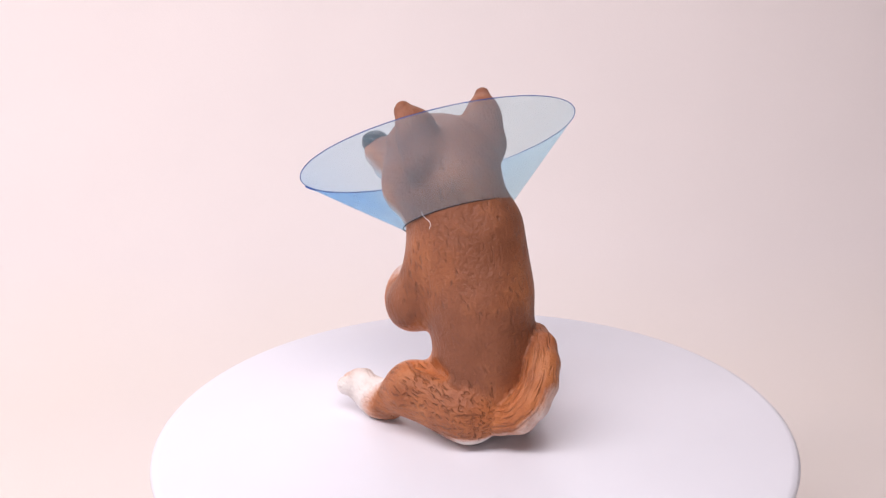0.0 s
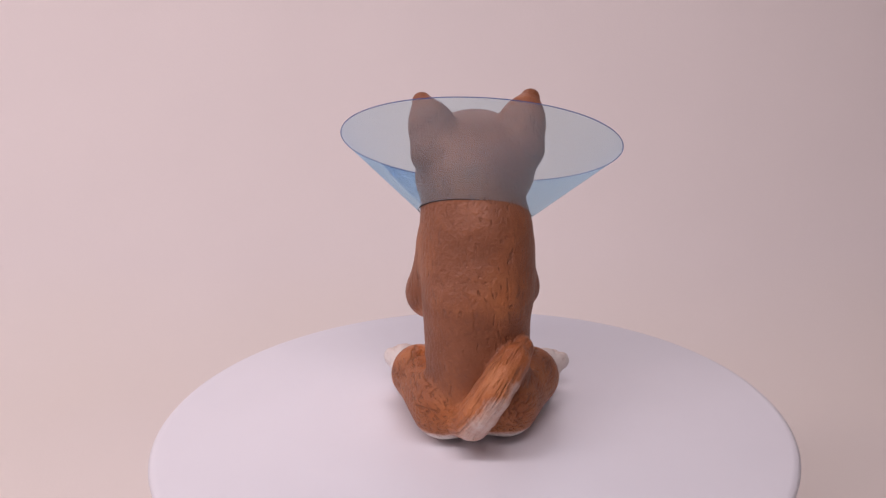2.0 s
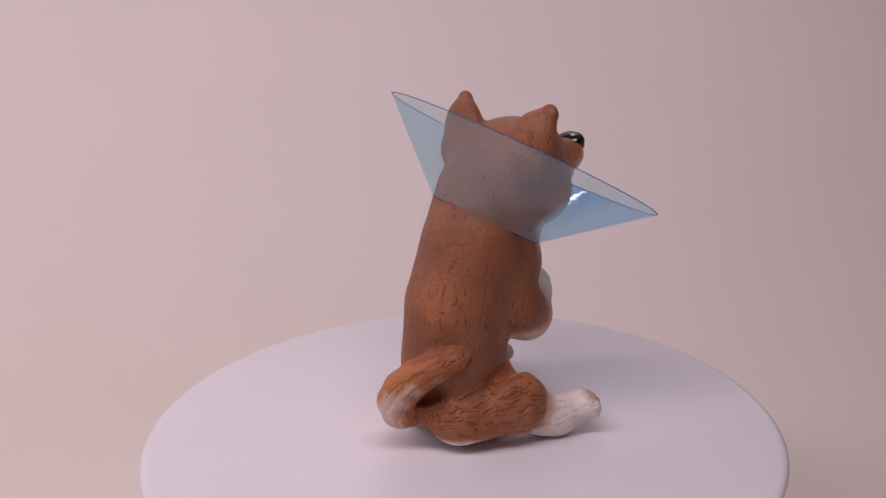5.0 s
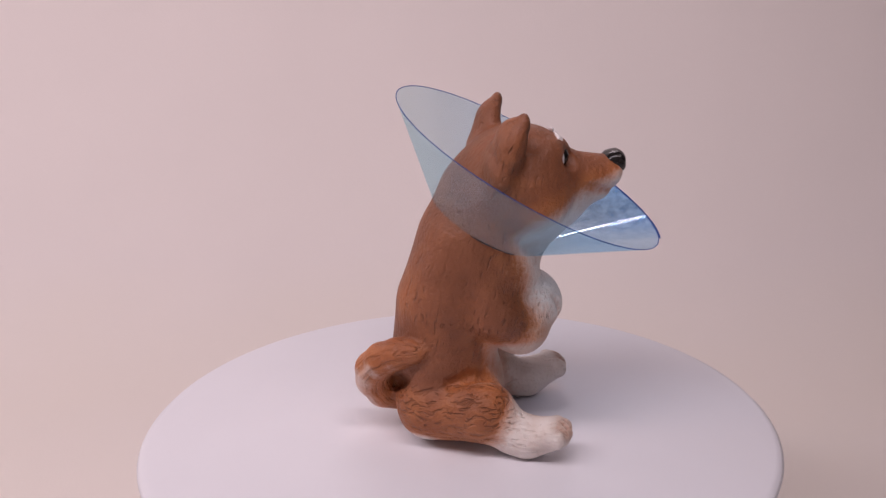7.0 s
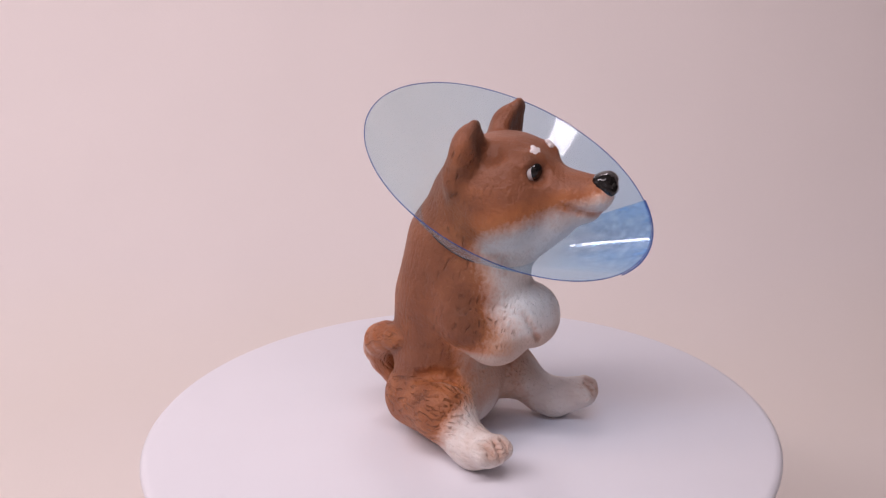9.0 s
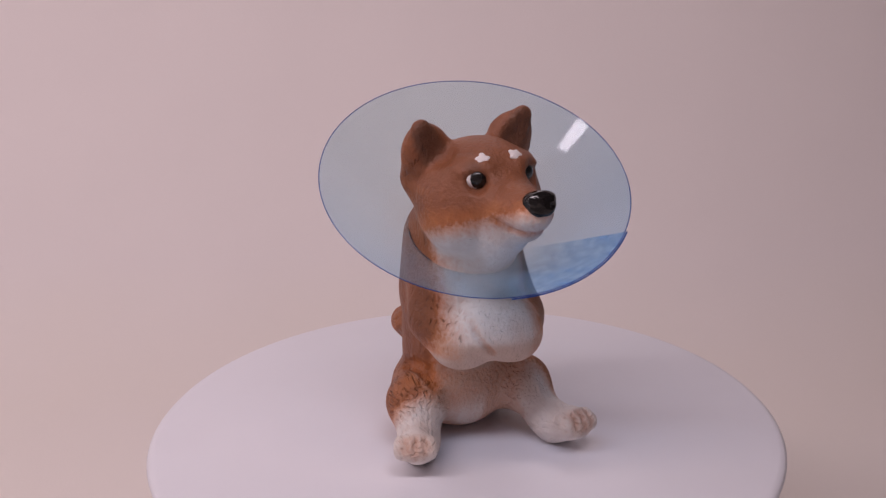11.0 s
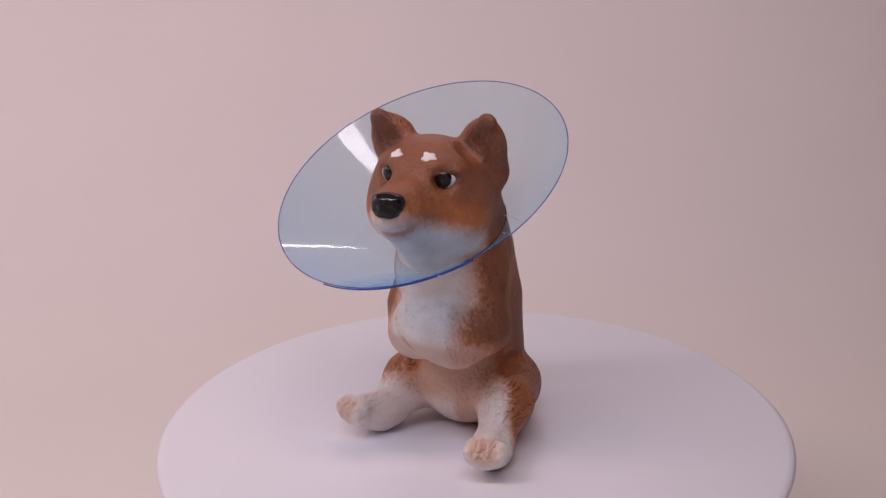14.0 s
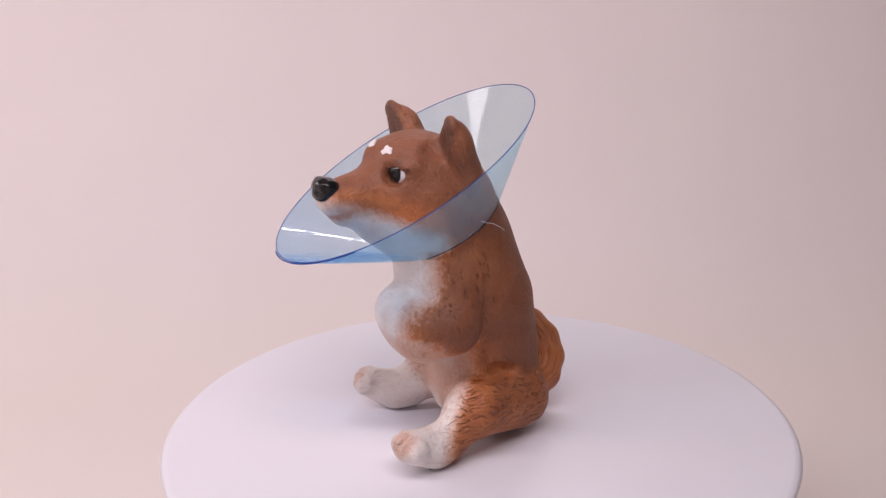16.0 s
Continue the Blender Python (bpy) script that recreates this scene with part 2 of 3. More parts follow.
# ---- the turntable ----
def turntable():
    """The turning plate with its skirt, on a low housing."""
    r, c = 0.0598, (-0.0002, 0.00195)
    thing = new("turntable")
    part("plate", turned([(0, TOP), (r - 0.0016, TOP), (r - 0.0006, TOP - 0.0003), (r, TOP - 0.0009), (r - 0.0002, TOP - 0.0017),
                          (r - 0.0012, TOP - 0.0021), (0.020, TOP - 0.0030), (0.020, TOP - 0.0078), (0, TOP - 0.0078)], 192, c), PLATE, thing, "thin round white plastic plate with a rounded rim")
    part("spindle", turned([(0, TOP - 0.0082), (0.012, TOP - 0.0082), (0.012, TOP - 0.0118), (0, TOP - 0.0118)], 48), HOUSING, thing)
    return tagged(thing, "round white plastic turntable with a slightly off-centre plate", "turntable")


def housing():
    z = FLOOR
    ob = part("pedestal", turned([(0, TOP - 0.0135), (0.045, TOP - 0.0135), (0.0462, TOP - 0.0145), (0.049, z + 0.001), (0.0485, z), (0, z)], 96), HOUSING)
    return tagged(ob, "low round white motor housing on the paper sweep", "pedestal")


PLATE_OB = turntable()
housing()


# ---- the dog figurine: one solid modelled as a blend of rounded forms, in millimetres ----
STEP = 0.36
LO, HI = np.array([-26.0, -32.0, -3.0]), np.array([21.0, 26.0, 66.0])
DIM = np.ceil((HI - LO) / STEP).astype(int)
GX, GY, GZ = [(LO[i] + STEP * np.arange(DIM[i])).astype(np.float32) for i in range(3)]
FIELD = np.full(DIM, 50.0, np.float32)
KINDS = np.zeros(DIM, np.int8)
NEAR = np.full(DIM, 50.0, np.float32)


def window_of(lo, hi):
    a = np.clip(np.floor((np.asarray(lo) - LO) / STEP).astype(int), 0, DIM)
    b = np.clip(np.ceil((np.asarray(hi) - LO) / STEP).astype(int) + 1, 0, DIM)
    s = tuple(slice(i, j) for i, j in zip(a, b))
    return s, GX[s[0]][:, None, None], GY[s[1]][None, :, None], GZ[s[2]][None, None, :]


def limb_distance(x, y, z, a, b, ra, rb, flat=(1, 1, 1)):
    """Distance to a tapered capsule; flat stretches space about a."""
    a, b, k = np.asarray(a, np.float32), np.asarray(b, np.float32), flat
    px, py, pz = (x - a[0]) / k[0], (y - a[1]) / k[1], (z - a[2]) / k[2]
    d = (b - a) / np.asarray(k, np.float32)
    s = np.clip((px * d[0] + py * d[1] + pz * d[2]) / max(float(d @ d), 1e-6), 0, 1)
    return (np.sqrt((px - s * d[0]) ** 2 + (py - s * d[1]) ** 2 + (pz - s * d[2]) ** 2) - (ra + (rb - ra) * s)) * min(k)


def melt(s, d, k, kind):
    f = FIELD[s]
    h = np.clip(0.5 + 0.5 * (f - d) / k, 0, 1)
    FIELD[s] = f + (d - f) * h - k * h * (1 - h)
    if kind >= 0:
        n = NEAR[s]
        KINDS[s][d < n] = kind
        NEAR[s] = np.minimum(n, d)


def limb(a, b, ra, rb, k=2.0, kind=0, flat=(1, 1, 1)):
    r = max(ra, rb) * max(flat) + 4
    s, x, y, z = window_of(np.minimum(a, b) - r, np.maximum(a, b) + r)
    melt(s, limb_distance(x, y, z, a, b, ra, rb, flat), k, kind)


def chain(rows, k=2.0, kind=0, flat=(1, 1, 1)):
    for p, q in zip(rows, rows[1:]):
        limb(p[:3], q[:3], p[3], q[3], k, kind, flat)


def blob(c, r, k=2.0, kind=0, turn=(0, 0, 0)):
    m = np.array(Euler([radians(v) for v in turn]).to_matrix(), np.float32)
    reach = max(r) + 4
    s, x, y, z = window_of(np.subtract(c, reach), np.add(c, reach))
    x, y, z = x - c[0], y - c[1], z - c[2]
    u, v, w = (m[0, i] * x + m[1, i] * y + m[2, i] * z for i in range(3))
    k0 = np.sqrt((u / r[0]) ** 2 + (v / r[1]) ** 2 + (w / r[2]) ** 2)
    k1 = np.sqrt((u / r[0] ** 2) ** 2 + (v / r[1] ** 2) ** 2 + (w / r[2] ** 2) ** 2) + 1e-6
    melt(s, k0 * (k0 - 1) / k1, k, kind)


def carve(a, b, ra, rb, k=0.5, flat=(1, 1, 1)):
    r = max(ra, rb) * max(flat) + 4
    s, x, y, z = window_of(np.minimum(a, b) - r, np.maximum(a, b) + r)
    d, f = limb_distance(x, y, z, a, b, ra, rb, flat), FIELD[s]
    h = np.clip(0.5 - 0.5 * (f + d) / k, 0, 1)
    FIELD[s] = f + (-d - f) * h + k * h * (1 - h)


def relax(lo, hi, times):
    """Evens out the creases between the forms inside a box."""
    s = window_of(lo, hi)[0]
    f = np.minimum(FIELD[s], 6.0)
    for _ in range(times):
        for axis in range(3):
            q = np.concatenate([np.take(f, [0], axis), f, np.take(f, [-1], axis)], axis)
            n = f.shape[axis]
            cut = lambda a: q[tuple(slice(a, a + n) if k == axis else slice(None) for k in range(3))]
            f = 0.25 * cut(0) + 0.5 * cut(1) + 0.25 * cut(2)
    FIELD[s] = np.where(FIELD[s] < 5, f, FIELD[s])


TORSO, THIGH, TAIL, HEAD, ARM, FOOT, EAR = range(7)

# torso, chest and rump
chain([(-1.4, -4.0, 43.0, 9.5), (-1.3, -0.9, 34.0, 10.0), (-1.3, 3.2, 24.0, 9.9), (-1.2, 4.8, 14.0, 9.5), (-1.0, 5.2, 8.6, 9.2)], 0.4, TORSO)
blob((-2.2, -4.4, 31.4), (9.6, 8.6, 8.8), 2.5, TORSO)
limb((-3.2, 0.4, 36.5), (-3.0, 2.4, 27.0), 8.7, 9.0, 1.5, TORSO)
blob((-1.3, 0.9, 8.1), (9.5, 7.6, 8.8), 2.5, TORSO)
# hind legs
limb((-6.0, 7.5, 5.8), (-11.6, -1.5, 6.6), 6.4, 5.4, 1.6, THIGH)
limb((-11.6, -1.5, 6.6), (-13.4, -6.0, 3.8), 5.3, 3.7, 2.0, THIGH)
chain([(-13.4, -6.2, 2.7, 3.6), (-14.6, -8.8, 2.5, 3.6), (-16.7, -12.9, 4.0, 3.2)], 1.6, FOOT)
limb((5.0, 7.0, 5.6), (9.2, -4.0, 7.2), 6.5, 5.2, 1.6, THIGH)
limb((9.2, -4.0, 7.2), (10.3, -9.6, 4.0), 4.9, 3.4, 2.0, THIGH)
chain([(10.3, -10.0, 2.5, 3.3), (10.8, -13.0, 2.5, 3.6), (11.9, -17.9, 4.2, 3.2)], 1.6, FOOT)
# fore legs, folded before the chest
chain([(-8.7, -0.9, 33.0, 3.4), (-9.0, -4.4, 24.0, 4.6), (-6.6, -8.6, 20.4, 5.0)], 1.6, ARM)
chain([(5.3, -2.6, 34.0, 3.6), (6.3, -6.8, 22.6, 4.8), (3.2, -10.9, 21.3, 5.6)], 1.8, ARM)
blob((0.9, -11.8, 22.9), (6.6, 5.9, 6.1), 1.2, ARM)
blob((-3.0, -11.7, 23.8), (5.6, 5.5, 5.2), 1.6, ARM)
blob((-5.2, -9.6, 20.6), (5.4, 5.0, 5.0), 0.9, ARM)
# head
blob((-2.5, -8.2, 47.4), (10.9, 10.2, 9.0), 2.0, HEAD)
blob((-2.1, -10.2, 50.6), (8.4, 7.6, 5.9), 2.0, HEAD)
blob((-7.4, -10.8, 43.8), (5.8, 6.4, 5.8), 2.5, HEAD)
blob((2.9, -10.0, 43.8), (5.8, 6.4, 5.8), 2.5, HEAD)
limb((-2.0, -14.5, 46.8), (-0.9, -25.0, 47.4), 6.0, 3.45, 2.5, HEAD, (1.08, 1, 0.92))
limb((-1.9, -14.5, 43.6), (-1.0, -23.4, 44.2), 4.8, 2.6, 1.4, HEAD, (1.1, 1, 0.85))
# throat
limb((-1.6, -17.5, 41.6), (-1.8, -10.5, 37.6), 3.6, 5.2, 2.5, HEAD)
# brows
limb((-8.2, -14.0, 53.2), (-4.4, -16.4, 53.4), 1.2, 1.2, 1.6, HEAD)
limb((5.2, -12.8, 53.0), (1.6, -16.2, 53.4), 1.2, 1.2, 1.6, HEAD)
relax(LO, HI, 8)
# toes
TOE_CUTS = []
for cx, cy, cz, ux, uy in ((-17.45, -13.9, 5.2, -0.90, 0.44), (12.2, -18.7, 5.3, -0.99, -0.14)):
    fx, fy = (-0.44, -0.90) if cx < 0 else (0.14, -0.99)
    for i in range(4):
        o = (i - 1.5) * 1.7
        ahead = 1.35 - abs(i - 1.5) * 0.5
        x, y = cx + ux * o + fx * ahead, cy + uy * o + fy * ahead
        limb((x - fx * 1.4, y - fy * 1.4, cz - 0.5), (x, y, cz - 0.9), 1.3, 1.3, 0.8, FOOT, (1, 1, 1.35))
    for o in (-1.7, 0.0, 1.7):
        x, y = cx + ux * o, cy + uy * o
        TOE_CUTS.append(((x + fx * 0.5, y + fy * 0.5, cz + 1.6), (x + fx * 3.4, y + fy * 3.4, cz - 1.4)))
        carve(*TOE_CUTS[-1], 0.38, 0.42, 0.35)
# tail, curled up to one side
TAIL_WAY = [(2.0, 12.0, 4.8, 3.3), (0.8, 15.9, 6.4, 3.4), (-0.5, 17.7, 9.2, 3.4), (-2.5, 17.8, 12.2, 3.35), (-4.7, 16.2, 14.8, 3.2), (-6.8, 13.6, 16.7, 2.9), (-8.4, 10.6, 17.6, 2.3), (-8.9, 9.2, 17.8, 1.7)]
chain(TAIL_WAY, 0.5, TAIL)
carve((-7.4, 13.0, 11.6), (-2.6, 13.6, 9.0), 1.5, 1.2, 0.6)
# ears, hollow in front
chain([(-10.0, -4.8, 50.5, 4.8), (-10.9, -6.6, 55.2, 3.8), (-12.5, -8.5, 58.9, 1.8)], 1.4, EAR, (1, 0.6, 1))
chain([(5.2, -3.6, 50.5, 4.7), (5.9, -5.2, 55.4, 3.7), (7.4, -6.9, 59.1, 1.8)], 1.4, EAR, (1, 0.6, 1))
carve((-9.9, -10.4, 55.4), (-11.9, -11.2, 58.6), 2.1, 1.3, 1.6, (1, 0.9, 1))
carve((5.3, -8.9, 55.6), (7.1, -9.7, 58.9), 2.1, 1.3, 1.6, (1, 0.9, 1))
# mouth line, a smile
SMILE = ((-6.2, -21.2, 45.9), (-4.9, -23.4, 45.0), (-2.6, -26.2, 44.2), (-0.9, -27.0, 44.0), (0.9, -26.2, 44.2), (3.2, -23.2, 45.0), (3.9, -21.0, 45.8))
MOUTH = list(zip(SMILE, SMILE[1:]))
for p, q in MOUTH:
    carve(p, q, 0.45, 0.45, 0.3)
# folds: between the crossed paws, and where the thighs meet the flanks
PAW_FOLD = ((-6.9, -14.2, 28.1), (-6.8, -15.3, 26.1), (-6.3, -16.0, 24.0), (-5.0, -16.3, 22.1), (-3.2, -15.9, 20.2))
HIP_FOLDS = ((-11.0, 4.4, 11.9), (-10.6, 1.0, 12.9), (-10.0, -2.1, 12.6), (-9.6, -4.8, 11.3)), ((9.0, -3.0, 12.2), (8.2, 1.4, 13.0), (8.4, 4.2, 12.6))
for p, q in zip(PAW_FOLD, PAW_FOLD[1:]):
    carve(p, q, 0.5, 0.5, 0.5)
for fold in HIP_FOLDS:
    for p, q in zip(fold, fold[1:]):
        carve(p, q, 0.8, 0.8, 1.4)
# eye sockets
carve((-6.9, -17.5, 51.4), (-6.9, -17.5, 51.4), 1.9, 1.9, 0.8)
carve((4.1, -16.3, 51.1), (4.1, -16.3, 51.1), 1.9, 1.9, 0.8)
# upper lids
limb((-8.3, -15.2, 52.8), (-4.6, -16.8, 52.6), 0.55, 0.65, 0.7, HEAD)
limb((5.5, -14.2, 52.5), (2.0, -16.0, 52.3), 0.55, 0.65, 0.7, HEAD)


def surface_nets(field):
    """The zero surface of a grid of distances as quads: one vertex to each cell that it crosses."""
    inside = field < 0
    n = [d - 1 for d in field.shape]
    total, count = np.zeros((*n, 3), np.float32), np.zeros(n, np.float32)
    corner = lambda i, j, k: (slice(i, n[0] + i), slice(j, n[1] + j), slice(k, n[2] + k))
    for axis in range(3):
        for u in (0, 1):
            for v in (0, 1):
                a = [0, 0, 0]
                a[(axis + 1) % 3], a[(axis + 2) % 3] = u, v
                b = list(a)
                b[axis] = 1
                fa, fb = field[corner(*a)], field[corner(*b)]
                hit = inside[corner(*a)] != inside[corner(*b)]
                w = np.where(hit, fa / np.where(hit, fa - fb, 1), 0)
                for c in range(3):
                    total[..., c] += np.where(hit, a[c] + (w if c == axis else 0), 0)
                count += hit
    cells = np.argwhere(count > 0)
    number = np.full(n, -1, np.int64)
    number[tuple(cells.T)] = np.arange(len(cells))
    verts = cells + total[tuple(cells.T)] / count[tuple(cells.T)][:, None]
    quads = []
    for axis in range(3):
        u, v = (axis + 1) % 3, (axis + 2) % 3
        lo, hi = [slice(None)] * 3, [slice(None)] * 3
        lo[axis], hi[axis] = slice(0, -1), slice(1, None)
        a, b = inside[tuple(lo)], inside[tuple(hi)]
        e = np.argwhere(a != b)
        e = e[(e[:, u] > 0) & (e[:, v] > 0) & (e[:, u] < n[u]) & (e[:, v] < n[v])]
        du, dv = np.eye(3, dtype=int)[u], np.eye(3, dtype=int)[v]
        q = np.stack([number[tuple((e - p).T)] for p in (0 * du, du, du + dv, dv)], 1)
        out = a[tuple(e.T)]
        quads.append(np.where(out[:, None], q, q[:, ::-1]))
    return verts, np.concatenate(quads)


def smooth01(x, a, b):
    s = np.clip((x - a) / (b - a), 0, 1)
    return s * s * (3 - 2 * s)


def dog_figurine():
    v, quads = surface_nets(FIELD)
    cell = np.clip(np.round(v).astype(int), 0, DIM - 1)
    kind = KINDS[tuple(cell.T)]
    p = LO + v * STEP
    g = np.stack([np.gradient(FIELD, axis=i)[tuple(cell.T)] for i in range(3)], 1)
    g /= np.linalg.norm(g, axis=1)[:, None] + 1e-9
    x, y, z = p.T
    # pale paint: lower face, chest, belly, inner legs, feet and the outer side of the tail
    face = smooth01(47.1 - 0.40 * (y + 26) - z, -3.0, 2.8) * smooth01(-7.0 - y, -2, 3) * (z > 37)
    bib = smooth01(7.2 - abs(x + 2.0), -3.4, 3.2) * smooth01(-5.5 - y, -2, 3) * smooth01(z, 13, 15) * (z < 41)
    paw = smooth01(19.2 - z, -1.6, 1.6) * smooth01(-4.0 - y, -2, 2) * (z > 13) * smooth01(4.0 - x, -2, 2)
    left_paw = smooth01(6.5 - np.sqrt((x - 0.6) ** 2 + (y + 12.4) ** 2 + (z - 23.2) ** 2), -1.0, 1.0) * smooth01(0.5 - g[:, 0], -0.25, 0.25)
    belly = smooth01(10.5 - abs(x + 1.0), -2, 3) * smooth01(-2.6 - y, -3.0, 3.0) * (z < 22)
    leg = smooth01(np.where(x < 0, -5.6 + 0.5 * (8 - z), -7.0 - 0.25 * (8 - z) - 4.0 * np.clip(g[:, 0], 0, 1)) - y, -3.4, 3.4) * (z < 15)
    inner = smooth01(-(g[:, 0] * np.sign(x + 1.3)), -0.25, 0.35) * (y < 2) * (z < 15)
    tail = smooth01(g @ np.array([-0.1, 0.8, -0.6]), 0.3, 0.95) * smooth01(16.0 - z, -5, 5) * 0.6 * (kind == TAIL)
    under = smooth01(3.0 - z, 0, 2.0) * smooth01(y, 5, 10)
    white = np.max([face, bib, paw, left_paw, 0.64 * belly, leg, 0.6 * inner, tail, under], axis=0)
    white[kind == EAR] = 0
    near = lambda cx, cy, cz, r: smooth01(r - np.sqrt((x - cx) ** 2 + (y - cy) ** 2 + (z - cz) ** 2), -r * 0.6, r * 0.6)
    orange = 0.22 + 0.0 * x
    orange = np.maximum(orange, 0.66 * smooth01(48.2 - 0.31 * (y + 26) - z, -5.5, 0.8) * smooth01(-6 - y, -2, 4) * (z > 37))
    orange = np.maximum(orange, 0.46 * (kind == TAIL))
    orange = np.maximum(orange, 0.45 * (kind == THIGH))
    orange = np.maximum(orange, 0.3 * near(-2, 13, 26, 9))
    orange = np.maximum(orange, 0.75 * smooth01(np.max([bib, paw, belly, leg], axis=0), 0.02, 0.4))
    orange[(z > 50) & (kind == HEAD)] *= 0.45
    # darker brown inside the ears; ochre along the mouth
    inside = lambda a, c, r: smooth01(r - limb_distance(x, y, z, a, c, 0, 0), -0.5, 0.5) * (g[:, 1] < 0.1)
    umber = 0.95 * (kind == EAR) * np.maximum(inside((-10.0, -9.8, 54.6), (-11.9, -10.8, 58.2), 3.0), inside((5.3, -8.3, 54.8), (7.1, -9.3, 58.4), 3.0))
    line = np.min([limb_distance(x, y, z, a, c, 0, 0) for a, c in MOUTH], axis=0)
    white = white * (1 - 0.55 * smooth01(0.75 - line, -0.4, 0.4))
    orange = np.maximum(orange, 0.6 * smooth01(0.9 - line, -0.4, 0.4))
    # less white along the folds, and more orange at the hips
    fold = np.min([limb_distance(x, y, z, a, c, 0, 0) for f in HIP_FOLDS for a, c in zip(f, f[1:])], axis=0)
    orange = np.maximum(orange, 0.62 * smooth01(1.8 - fold, -1.4, 1.2))
    white = white * (1 - 0.7 * smooth01(1.6 - fold, -1.2, 1.0))
    crossing = np.min([limb_distance(x, y, z, a, c, 0, 0) for a, c in zip(PAW_FOLD, PAW_FOLD[1:])], axis=0)
    white = white * (1 - 0.4 * smooth01(0.6 - crossing, -0.3, 0.3))
    # ochre wash between the toes
    toe = np.min([limb_distance(x, y, z, a, c, 0, 0) for a, c in TOE_CUTS], axis=0)
    white = white * (1 - 0.26 * smooth01(0.7 - toe, -0.35, 0.35) - 0.10 * smooth01(1.9 - toe, -1, 1))
    # dark brown over the lids and round the eyes
    lids = np.max([near(-6.5, -15.6, 52.9, 1.5), near(-6.3, -15.8, 51.35, 1.9), near(3.8, -14.6, 52.6, 1.5), near(3.6, -14.7, 51.05, 1.9)], axis=0)
    umber = np.maximum(umber, 0.8 * lids)
    relief = np.array([0.6, 0.95, 1.0, 0.18, 0.75, 0.8, 0.6])[kind]
    relief = np.maximum(relief * (1 - 0.4 * white), 0.9 * umber * (kind == EAR))
    # tan of belly and inner legs, with some of their shade painted in
    tan = np.max([0.9 * belly, 0.85 * inner * (z > 4)], axis=0) * (1 - 0.7 * leg * smooth01(7 - z, -2, 2))
    tan = np.maximum(tan, 0.6 * smooth01(1.4 - toe, -1, 1))
    edges = np.concatenate([quads[:, [k, (k + 1) % 4]] for k in range(4)])
    degree = np.maximum(np.bincount(edges.ravel(), minlength=len(p)), 1)

    def soften(a, times):
        for _ in range(times):
            total = np.bincount(edges[:, 0], a[edges[:, 1]], len(p)) + np.bincount(edges[:, 1], a[edges[:, 0]], len(p))
            a = total / degree
        return a

    fringe = soften(np.where(kind == EAR, 0, white), 50)
    relief, orange, white, umber, tan = soften(relief, 6), soften(orange, 5), soften(white, 2), soften(umber, 2), soften(tan, 6)
    # place along and across the tail, for the strokes of its fur
    way = np.array(TAIL_WAY)[:, :3]
    best, lay, run = np.full(len(p), 1e9), np.zeros((len(p), 3)), 0.0
    side = np.array([0.62, 0.25, 0.74])
    for a, b in zip(way, way[1:]):
        d = b - a
        size = float(np.linalg.norm(d))
        d /= size
        s = np.clip((p - a) @ d, 0, size)
        off = p - a - s[:, None] * d
        gap = np.linalg.norm(off, axis=1)
        side = side - d * (side @ d)
        side /= np.linalg.norm(side)
        q = np.stack([off @ side, off @ np.cross(d, side), run + s], 1)
        lay[gap < best] = q[gap < best]
        best = np.minimum(best, gap)
        run += size
    lay = np.stack([soften(lay[:, i], 4) for i in range(3)], 1)
    on_leg = soften(((kind == THIGH) | (kind == FOOT)) * 1.0, 5)
    on_tail = soften((kind == TAIL) * 1.0, 3)

    verts, faces, mats = [p], [quads], [np.zeros(len(quads), int)]
    extra = []

    def bead(c, r, mat, turn=(0, 0, 0), n=20, wobble=0.0):
        bm = bmesh.new()
        bmesh.ops.create_icosphere(bm, subdivisions=3, radius=1.0)
        m = Euler([radians(a) for a in turn]).to_matrix()
        for w in bm.verts:
            s = 1 + wobble * noise.noise(w.co * 2.1 + Vector(c))
            w.co = Vector(c) + m @ Vector((w.co.x * r[0] * s, w.co.y * r[1] * s, w.co.z * r[2] * s))
        extra.append((np.array([w.co[:] for w in bm.verts]), np.array([[w.index for w in f.verts] for f in bm.faces]), mat))
        bm.free()

    def dab(c, yaw, seed):
        """A small dab of thick paint with a ragged outline."""
        bm = bmesh.new()
        bmesh.ops.create_icosphere(bm, subdivisions=4, radius=1.0)
        m = Euler([radians(a) for a in (-40, 0, yaw)]).to_matrix()
        for w in bm.verts:
            a = math.atan2(w.co.z, w.co.x)
            s = 1 + 0.10 * math.sin(3 * a + seed) + 0.15 * math.sin(5 * a + 2 * seed) + 0.10 * noise.noise(w.co * 4 + Vector((seed, 0, 0)))
            w.co = Vector(c) + m @ Vector((w.co.x * 1.22 * s, w.co.y * 0.42, w.co.z * 0.98 * s))
        extra.append((np.array([w.co[:] for w in bm.verts]), np.array([[w.index for w in f.verts] for f in bm.faces]), 2))
        bm.free()

    # nose with nostrils' bulges, eyes, and two white dabs over the brows
    bm = bmesh.new()
    bmesh.ops.create_icosphere(bm, subdivisions=5, radius=1.0)
    turn = Euler((radians(-14), 0, radians(4))).to_matrix()
    for w in bm.verts:
        q = w.co.copy()
        boxy = (abs(q.x) ** 2.6 + abs(q.y) ** 2.6 + abs(q.z) ** 2.6) ** (-1 / 2.6)
        q *= boxy
        pits = sum(math.exp(-((q.x - sx * 0.50) ** 2 / 0.045 + (q.z + 0.22) ** 2 / 0.05)) for sx in (-1, 1)) * (q.y < 0)
